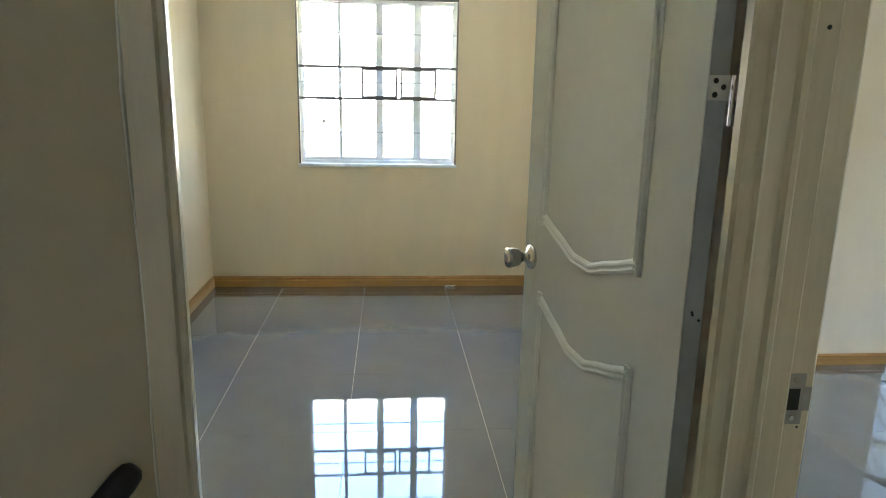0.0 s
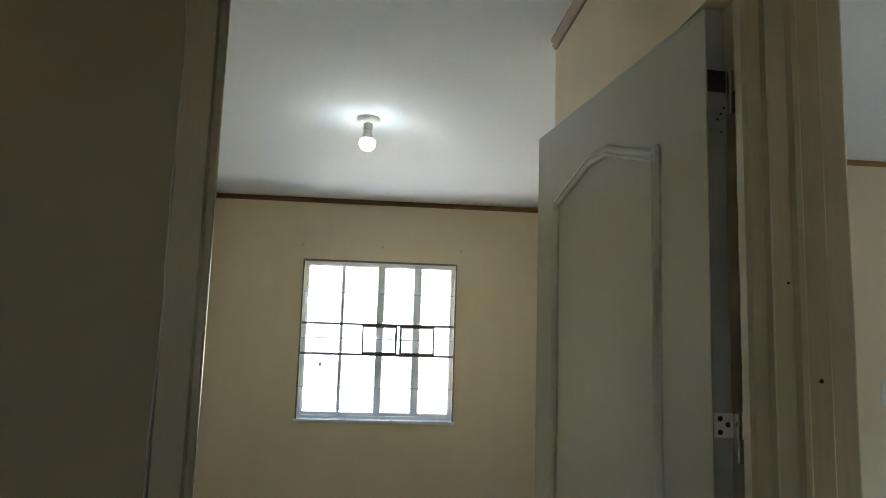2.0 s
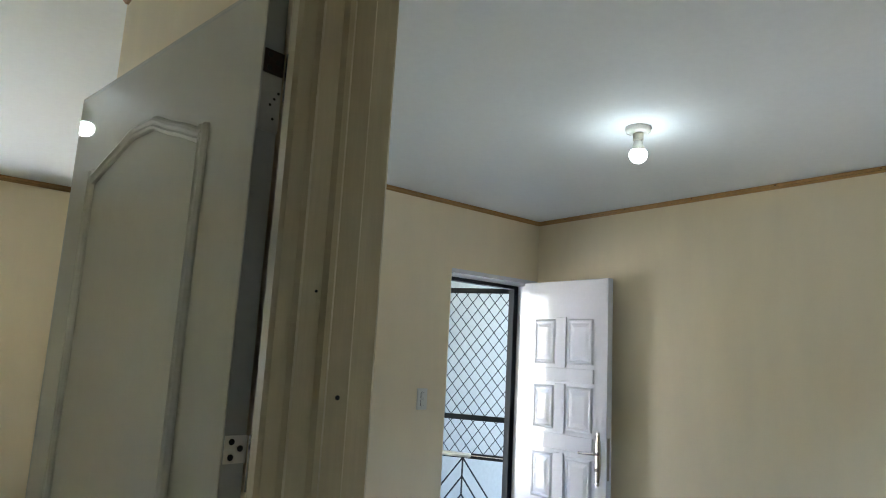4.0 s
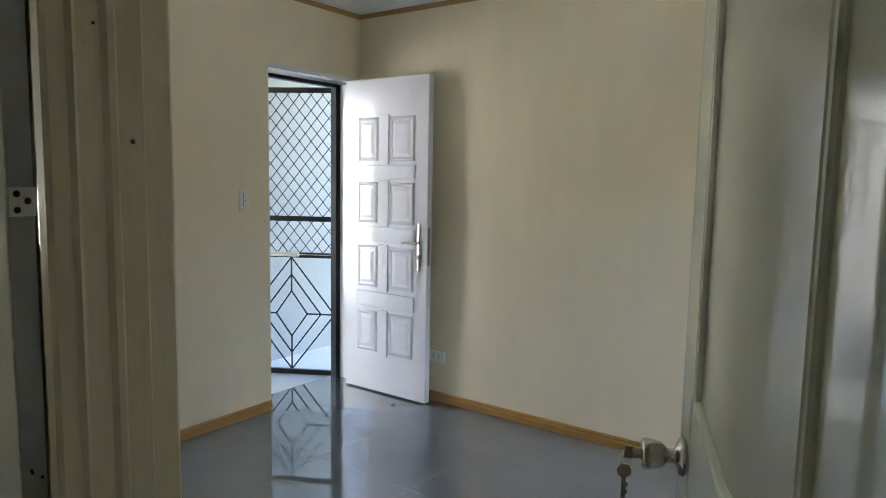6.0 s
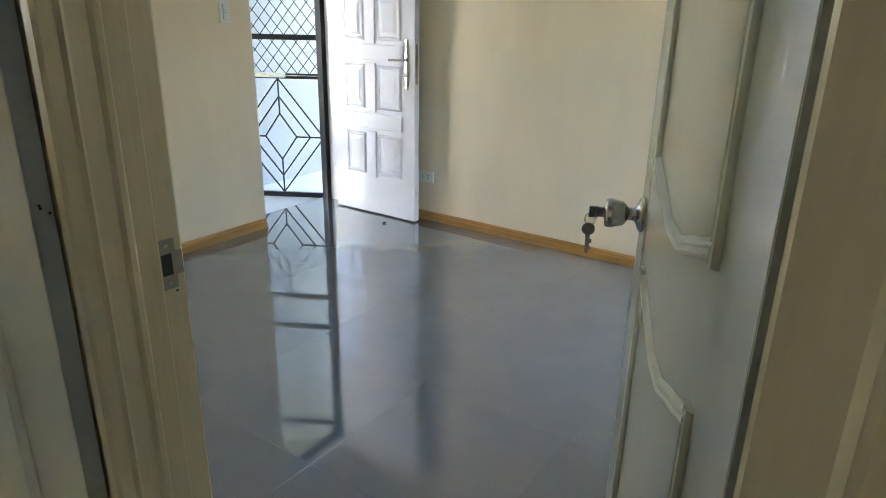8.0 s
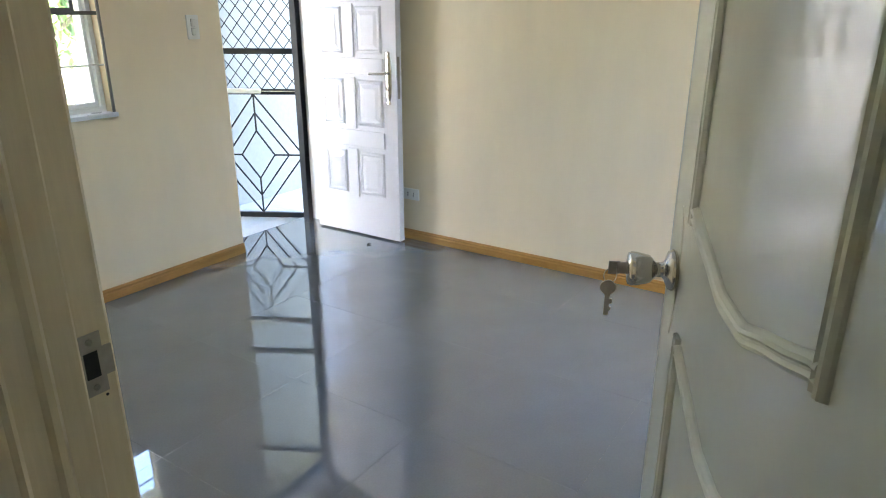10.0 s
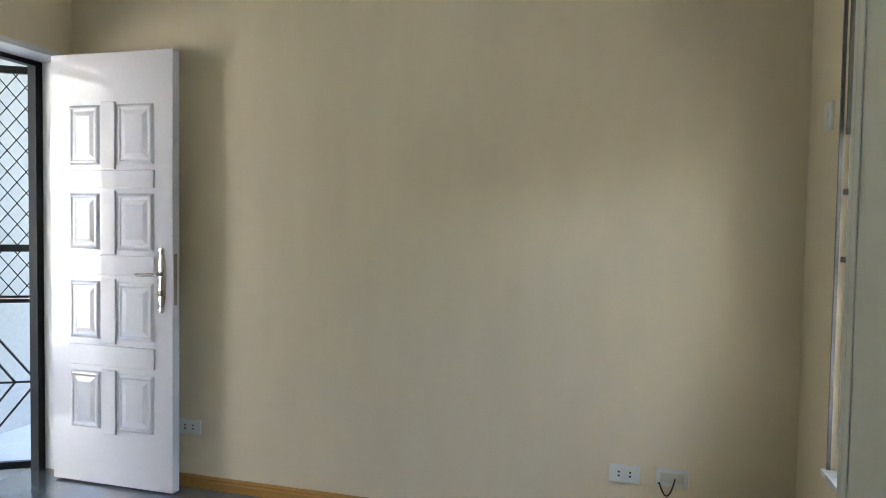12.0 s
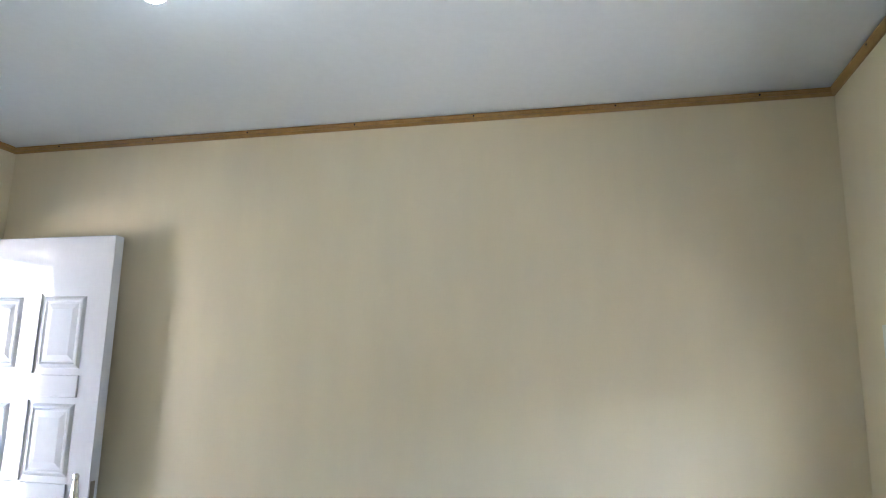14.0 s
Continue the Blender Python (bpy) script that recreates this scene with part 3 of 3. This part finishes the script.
for z0, z1 in ROWS:
    for u0, u1 in COLS:
        part("panel", raised_panel(u0, u1, z0, z1, -0.0185), M_WHITE, wd)
    part("muntin", box(0.300, 0.380, -0.028, -0.0182, z0 - 0.02, z1 + 0.012, 0.003), M_WHITE, wd)
for z0, z1 in ((1.445, 1.530), (1.030, 1.125), (0.590, 0.690)):
    part("rail", box(0.105, 0.598, -0.0272, -0.0182, z0, z1, 0.003), M_WHITE, wd)
lock = part("lock_plate", lathe([(0.001, 0), (0.023, 0), (0.023, 0.004), (0.019, 0.008), (0.001, 0.009)], 16), M_CHROME, wd, "ornate nickel lever handle plate", True)
lock.matrix_basis = pose(0.638, -0.0182, 1.015, 90) @ Matrix.Diagonal((1, 6.4, 1, 1))
part("lever", rod(rod(bmesh.new(), (0.638, -0.018, 1.045), (0.638, -0.062, 1.045), 0.009, 12), (0.645, -0.060, 1.045), (0.525, -0.060, 1.040), 0.0085, 12), M_CHROME, wd, "nickel lever")
part("key_cylinder", lathe([(0.013, 0), (0.013, 0.012), (0.009, 0.016)], 16, pose(0.638, -0.026, 0.955, 90)), M_DULL, wd)
for z in (1.155, 0.875):
    part("plate_finial", lathe([(0.001, 0), (0.014, 0.001), (0.012, 0.008), (0.001, 0.010)], 14, pose(0.638, -0.018, z, 90)), M_CHROME, wd)
part("edge_plate", box(LW, LW + 0.0015, -0.010, 0.012, 0.90, 1.14), M_DULL, wd, "steel latch plate on the door edge")

# screen gate, swung outwards
gate = thing("screen_gate", pose(4.116, 5.705, -0.066, 0, 0, 180 - 60) @ Matrix.Scale(1.033, 4), "black wrought-iron screen gate with lattice and diamonds, ajar", "gate")
GW, GT = 0.69, 2.075


def flat(bm, a, b, w, d):
    """A flat bar in the gate's plane between (u, z) points."""
    (u0, z0), (u1, z1) = a, b
    L, an = math.hypot(u1 - u0, z1 - z0), math.degrees(math.atan2(z1 - z0, u1 - u0))
    return add_box(bm, 0, L, -d / 2, d / 2, -w / 2, w / 2, 0, pose(u0, 0, z0, 0, -an, 0))


for name, a, b in (("stile", (0.015, 0.03), (0.015, GT)), ("stile", (GW - 0.015, 0.03), (GW - 0.015, GT)), ("top_rail", (0.03, GT - 0.015), (GW - 0.03, GT - 0.015)),
                   ("rail", (0.03, 1.165), (GW - 0.03, 1.165)), ("rail", (0.03, 0.905), (GW - 0.03, 0.905)), ("bottom_rail", (0.03, 0.05), (GW - 0.03, 0.05))):
    part(name, flat(bmesh.new(), a, b, 0.046 if "stile" in name else 0.036, 0.026), M_BLACK, gate)
C, ZC = GW / 2, 0.478
for ru, rz in ((0.315, 0.410), (0.215, 0.285), (0.115, 0.165)):
    q = [(C + ru, ZC), (C, ZC + rz), (C - ru, ZC), (C, ZC - rz)]
    for i in range(4):
        part("diamond_bar", flat(bmesh.new(), q[i], q[(i + 1) % 4], 0.010, 0.010), M_BLACK, gate)
for a, b in (((C, ZC + 0.165), (C, ZC + 0.41)), ((C, ZC - 0.165), (C, ZC - 0.41)), ((C + 0.115, ZC), (C + 0.315, ZC)), ((C - 0.115, ZC), (C - 0.315, ZC))):
    part("diamond_bar", flat(bmesh.new(), a, b, 0.010, 0.010), M_BLACK, gate)


def lattice(z0, z1):
    du, dz = 0.084, 0.106
    u0, u1 = 0.030, GW - 0.030
    for sgn in (1, -1):
        k = -12
        while k < 24:
            # line u = u0 + k*du/1 + sgn*(z - z0)*du/dz, clipped to the panel
            pts = []
            for z in np.linspace(z0, z1, 400):
                u = u0 + k * du + sgn * (z - z0) * du / dz
                if u0 <= u <= u1:
                    pts.append((u, z))
            if len(pts) > 12:
                part("wire", flat(bmesh.new(), pts[0], pts[-1], 0.0048, 0.005), M_BLACK, gate)
            k += 1


lattice(1.18, GT - 0.03)
lattice(0.92, 1.15)
cl = thing("door_closer", gate.matrix_basis @ pose(0, 0.032, 0.912), "white pneumatic door closer on the gate rail", "door closer")
part("cylinder", lathe([(0.013, 0), (0.016, 0.008), (0.016, 0.26), (0.010, 0.27)], 16, pose(0.28, 0, 0, 0, 90)), M_PLASTIC, cl, "", True)
part("piston", rod(bmesh.new(), (-0.01, 0, 0), (0.28, 0, 0), 0.005), M_CHROME, cl)
part("bracket", box(-0.02, 0.015, -0.020, 0.006, -0.014, 0.014), M_BLACK, cl)
part("bracket", box(0.56, 0.59, -0.020, 0.006, -0.014, 0.014), M_BLACK, cl)


# ---- lamps ----
def lamp(x, y, h, label):
    l = thing("ceiling_lamp", pose(x, y, h), label, "lamp", "bare bulb lamps")
    part("base", lathe([(0.052, 0), (0.054, -0.006), (0.050, -0.020), (0.030, -0.026)], 28), M_PLASTIC, l, "", True)
    part("socket", lathe([(0.021, -0.024), (0.021, -0.055), (0.018, -0.058)], 20), M_OLDPL, l, "", True)
    part("collar", lathe([(0.017, -0.056), (0.020, -0.075), (0.030, -0.100)], 20), M_PLASTIC, l, "", True)
    prof = [(0.030, -0.1005)] + [(0.036 * math.cos(a), -0.118 - 0.034 * math.sin(a)) for a in np.linspace(-0.35, 1.5, 10)]
    part("bulb", lathe(prof, 24), M_BULB, l, "lit white bulb", True)


lamp(0.371, 5.115, HA, "lit bare bulb in a white ceiling socket, bedroom")
lamp(2.887, 3.839, HB, "lit bare bulb in a white ceiling socket, front room")

# ---- outlets and switches ----


def plate(name, m, w, h, label, category):
    p = thing(name, m, label, category)
    part("cover", box(-w / 2, w / 2, -0.009, 0, -h / 2, h / 2, 0.002), M_PLASTIC, p)
    return p


def outlet(y, z):
    p = plate("power_outlet", pose(BX1, y, z, 0, 0, -90), 0.122, 0.072, "white double power outlet low on the cream wall", "outlet")
    for dx in (-0.022, 0.022):
        s = part("socket", box(dx - 0.013, dx + 0.013, -0.0105, -0.0085, -0.017, 0.017, 0.001), M_PLASTIC, p)
        for dz in (-0.008, 0.008):
            part("slot", box(dx - 0.004, dx + 0.004, -0.0112, -0.0104, dz - 0.0035, dz + 0.0035), M_SLOT, s)


outlet(2.712, 0.305)
outlet(4.750, 0.297)
bp = plate("cable_outlet", pose(BX1, 2.530, 0.309, 0, 0, -90), 0.126, 0.072, "yellowed blank wall plate with a black cable", "outlet")
part("insert", box(-0.045, 0.045, -0.0105, -0.0085, -0.020, 0.020, 0.001), M_OLDPL, bp)
bm = bmesh.new()
pts = [(0.012 - 0.075 * t, -0.012 - 0.030 * math.sin(math.pi * t), 0.004 - 0.065 * math.sin(math.pi * min(1, t * 1.15)) ** 0.8 if t < 0.86 else -0.020 + 0.03 * (t - 0.86)) for t in np.linspace(0.01, 0.86, 16)]
for a, b in zip(pts, pts[1:]):
    rod(bm, a, b, 0.0032, 8)
part("cable", bm, M_RUBBER, bp, "short black cable")
sw = plate("light_switch", pose(3.085, BY1, 1.309, 0, 0, 0), 0.072, 0.122, "white two-gang light switch on the front wall", "switch")
for dz in (-0.022, 0.022):
    # Thin black plate, proud of the cover, paints the shadow line round the rocker.
    part("recess", box(-0.0129, 0.0129, -0.0097, -0.0088, dz - 0.0179, dz + 0.0179), M_SLOT, sw)
    part("rocker", box(-0.012, 0.012, -0.016, -0.0088, dz - 0.017, dz + 0.017, 0.003), M_PLASTIC, sw)
sc = plate("light_switch", pose(3.787, BY0, 1.676, 0, 0, 180), 0.085, 0.095, "white light switch beside the rear window", "switch")
part("rocker", box(-0.011, 0.011, -0.013, -0.0088, -0.016, 0.016, 0.002), M_PLASTIC, sc)

# small dark scrap on the floor by the entrance door
solo("floor_scrap", rod(rod(bmesh.new(), (3.78, 4.90, FB + 0.004), (3.815, 4.915, FB + 0.005), 0.004), (3.795, 4.915, FB + 0.004), (3.805, 4.89, FB + 0.007), 0.003), M_RUBBER,
     "small dark scrap lying on the tiles", "scrap")

solo("floor_scrap", rod(rod(rod(bmesh.new(), (0.945, 6.995, 0.006), (0.975, 7.012, 0.010), 0.005), (0.970, 7.010, 0.010), (1.000, 6.992, 0.007), 0.005), (0.998, 6.994, 0.007), (1.020, 7.008, 0.012), 0.004), M_OLDPL,
     "small pale offcut lying by the bedroom skirting", "scrap")

# pole leaning in the hall
pole = thing("broom_pole", None, "black pole leaning against the hall wall", "pole")
TIP, FOOT = Vector((0.208, 2.955, 0.955)), Vector((-0.62, 2.42, 0.012))
AXIS = (TIP - FOOT).normalized()
part("shaft", rod(bmesh.new(), FOOT, TIP - 0.16 * AXIS, 0.012, 16), M_RUBBER, pole)
part("grip", lathe([(0.013, 0), (0.017, 0.01), (0.0175, 0.15), (0.015, 0.165), (0.009, 0.171)], 18,
                   Matrix.Translation(TIP - 0.171 * AXIS) @ AXIS.to_track_quat("Z", "Y").to_matrix().to_4x4()), M_RUBBER, pole, "", True)

# ---- outside ----
solo("ground", box(-300, 300, -300, 300, -0.5, -0.16), M_GROUND, "grass and earth round the house", "ground", "structure")
# Unseen pale ground, added as a reflector to brighten the ceilings.
solo("pavement", boxes((-5.0, 1.74, 7.18, 13.4, -0.3, -0.13), (2.3, 7.0, 9.4, 10.2, -0.3, -0.13)), M_BOUNCE, "unseen pale ground added to bounce sun indoors", "pavement", "structure")
# Unseen rear ground, added; its grey limits light bounced through the rear window.
solo("pavement", box(-1.5, 7.6, -1.75, 1.9, -0.3, -0.12), M_YARD, "unseen grey ground added behind the house to set bounce light", "pavement", "structure")
# Porch cement takes the wall's darker grey, in place of missing sun.
solo("porch", box(1.75, 6.6, BY1 + 0.22, 7.6, -0.3, -0.045), M_PLASTER, "cement porch floor, darkened in colour for shade", "porch", "structure")
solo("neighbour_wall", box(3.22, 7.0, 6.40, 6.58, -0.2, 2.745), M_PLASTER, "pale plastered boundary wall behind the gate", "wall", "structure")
solo("porch_column", box(2.92, 3.08, 7.0, 7.16, -0.1, 2.75, 0.006), M_FACADE, "white porch column outside the front window", "column", "structure")
# Unseen sheets, added to keep direct sun out of the rear openings.
solo("canopy", boxes((1.2, 5.6, 0.85, 1.95, 2.27, 2.31), (-1.4, 1.2, -0.9, 0.55, 2.27, 2.31)), M_ROOF, "unseen grey sheet added behind the house to block sun", "canopy", "structure")
# Added walls: limit sky light and fill the rear window's view.
solo("added_rear_wall", boxes((-2.0, 7.6, -1.9, -1.75, -0.2, 2.0), (7.6, 7.75, -1.9, 2.4, -0.2, 2.6)), M_YARD, "cement wall added behind the house to limit sky light", "wall", "structure")


def house(x0, x1, y0, y1, h, wins, label):
    hs = thing("neighbour_house", None, label, "house")
    part("wall", box(x0, x1, y0, y1, -0.2, h), M_RENDERED, hs)
    part("roof", box(x0 - 0.4, x1 + 0.4, y0 - 0.4, y1 + 0.4, h, h + 0.25), M_ROOF, hs)
    for wx, wz, ww, wh in wins:
        w = part("window", boxes((wx, wx + ww, y0 - 0.03, y0 - 0.002, wz, wz + wh)), M_DARKWIN, hs)
        part("sill", box(wx - 0.04, wx + ww + 0.04, y0 - 0.09, y0 - 0.002, wz - 0.06, wz - 0.004), M_FACADE, w)
    return hs


house(-6, 5.5, 13.5, 20, 3.8, [(-0.66, 1.0, 0.11, 0.62), (-0.52, 1.0, 0.15, 0.62), (0.53, 1.0, 0.11, 0.62), (0.70, 1.0, 0.24, 0.62)],
      "bright white neighbouring house with dark windows")


def tree(x, y, h, r, seed):
    rnd = random.Random(seed)
    t = thing("tree", pose(x, y, -0.16), "leafy green garden tree beyond the porch", "tree", "garden trees")
    bm = bmesh.new()
    for i in range(6):
        a, b = i / 6, (i + 1) / 6
        rod(bm, (0.1 * math.sin(a * 3), 0, a * h * 0.7), (0.1 * math.sin(b * 3), 0, b * h * 0.7), 0.11 * (1 - 0.6 * a), 8)
    for i in range(7):
        a = i * 2.4
        rod(bm, (0.05, 0, h * (0.3 + 0.05 * i)), (r * 0.7 * math.cos(a), r * 0.7 * math.sin(a), h * (0.5 + 0.06 * i)), 0.035, 6)
    part("trunk", bm, M_BARK, t)
    vs, fs = [], []
    for i in range(1500):
        a, e, q = rnd.uniform(0, 6.283), rnd.uniform(-0.9, 1.0), rnd.uniform(0.35, 1) * (0.75 + 0.35 * rnd.random())
        c = Vector((r * q * math.cos(a) * math.sqrt(max(0, 1 - e * e)), r * q * math.sin(a) * math.sqrt(max(0, 1 - e * e)), h * 0.62 + h * 0.42 * q * e))
        m = Euler((rnd.uniform(0, 3), rnd.uniform(0, 3), rnd.uniform(0, 6))).to_matrix()
        s = rnd.uniform(0.06, 0.13)
        k = len(vs)
        vs += [tuple(c + m @ Vector(v) * s) for v in ((-1, 0, 0), (0, -0.45, 0.1), (1, 0, 0), (0, 0.45, 0.1))]
        fs.append((k, k + 1, k + 2, k + 3))
    me = bpy.data.meshes.new("crown")
    me.from_pydata(vs, [], fs)
    me.materials.append(M_LEAF)
    ob = new("crown", me)
    ob.parent = t


tree(4.6, 10.6, 3.4, 1.3, 1)
tree(6.6, 12.0, 4.2, 1.7, 2)
tree(3.6, 12.4, 3.0, 1.1, 3)
fence = thing("garden_fence", pose(2.2, 9.2, -0.16), "low white railing beyond the porch", "fence")
part("rail", box(0, 5.5, -0.02, 0.02, 0.95, 1.0), M_FACADE, fence)
part("rail", box(0, 5.5, -0.02, 0.02, 0.20, 0.25), M_FACADE, fence)
for i in range(28):
    part("picket", box(i * 0.2, i * 0.2 + 0.03, -0.015, 0.015, 0, 0.95), M_FACADE, fence)

# ---- floor tiles, last ----
TS = 0.60
tile_mesh = {g: mesh_from("tile", box(g, TS - g, g, TS - g, -0.012, 0.0), M_TILE) for g in (0.0011, 0.0004)}
rt = random.Random(4)


def tile_area(x0, x1, y0, y1, gx, gy, z=0.0, g=0.0011, mat=M_TILE):
    """Tiles of one room; those at the walls are cut."""
    nx0, nx1 = math.floor((x0 - gx) / TS), math.ceil((x1 - gx) / TS)
    ny0, ny1 = math.floor((y0 - gy) / TS), math.ceil((y1 - gy) / TS)
    for i in range(nx0, nx1):
        for j in range(ny0, ny1):
            ax, bx = max(x0, gx + i * TS), min(x1, gx + (i + 1) * TS)
            ay, by = max(y0, gy + j * TS), min(y1, gy + (j + 1) * TS)
            if bx - ax < 0.01 or by - ay < 0.01:
                continue
            if bx - ax > TS - 0.001 and by - ay > TS - 0.001 and mat == M_TILE:
                me = tile_mesh[g]
            else:
                me = mesh_from("tile", box(g, bx - ax - g, g, by - ay - g, -0.012, 0.0), mat)
            ob = new("tile", me)
            ob.matrix_basis = pose(ax, ay, z, rt.uniform(-0.015, 0.015), rt.uniform(-0.015, 0.015), 0)
            ob.parent = floor


tile_area(AX0, 1.0, 3.00, 4.204, 0.340, 0.604)
tile_area(AX0, 1.62, 4.204, AY1, 0.340, 0.604)
tile_area(AX0, 1.0, 0.7, 3.00, 0.340, 0.604)
tile_area(1.0, BX1, BY0, 4.10, 1.167, 0.50, FB, 0.0004)
tile_area(1.60, BX1, 4.10, BY1, 1.167, 0.50, FB, 0.0004)
tile_area(DOOR_F[0] + 0.004, DOOR_F[1] - 0.016, BY1, BY1 + 0.213, 1.167, 0.50, FB, 0.0004)
# Porch tiles under the gate, glare painted in as a pale base.
tile_area(2.90, 4.90, BY1 + 0.23, 6.40, 1.167, 0.50, -0.032, 0.0011, M_GLARE_TILE)
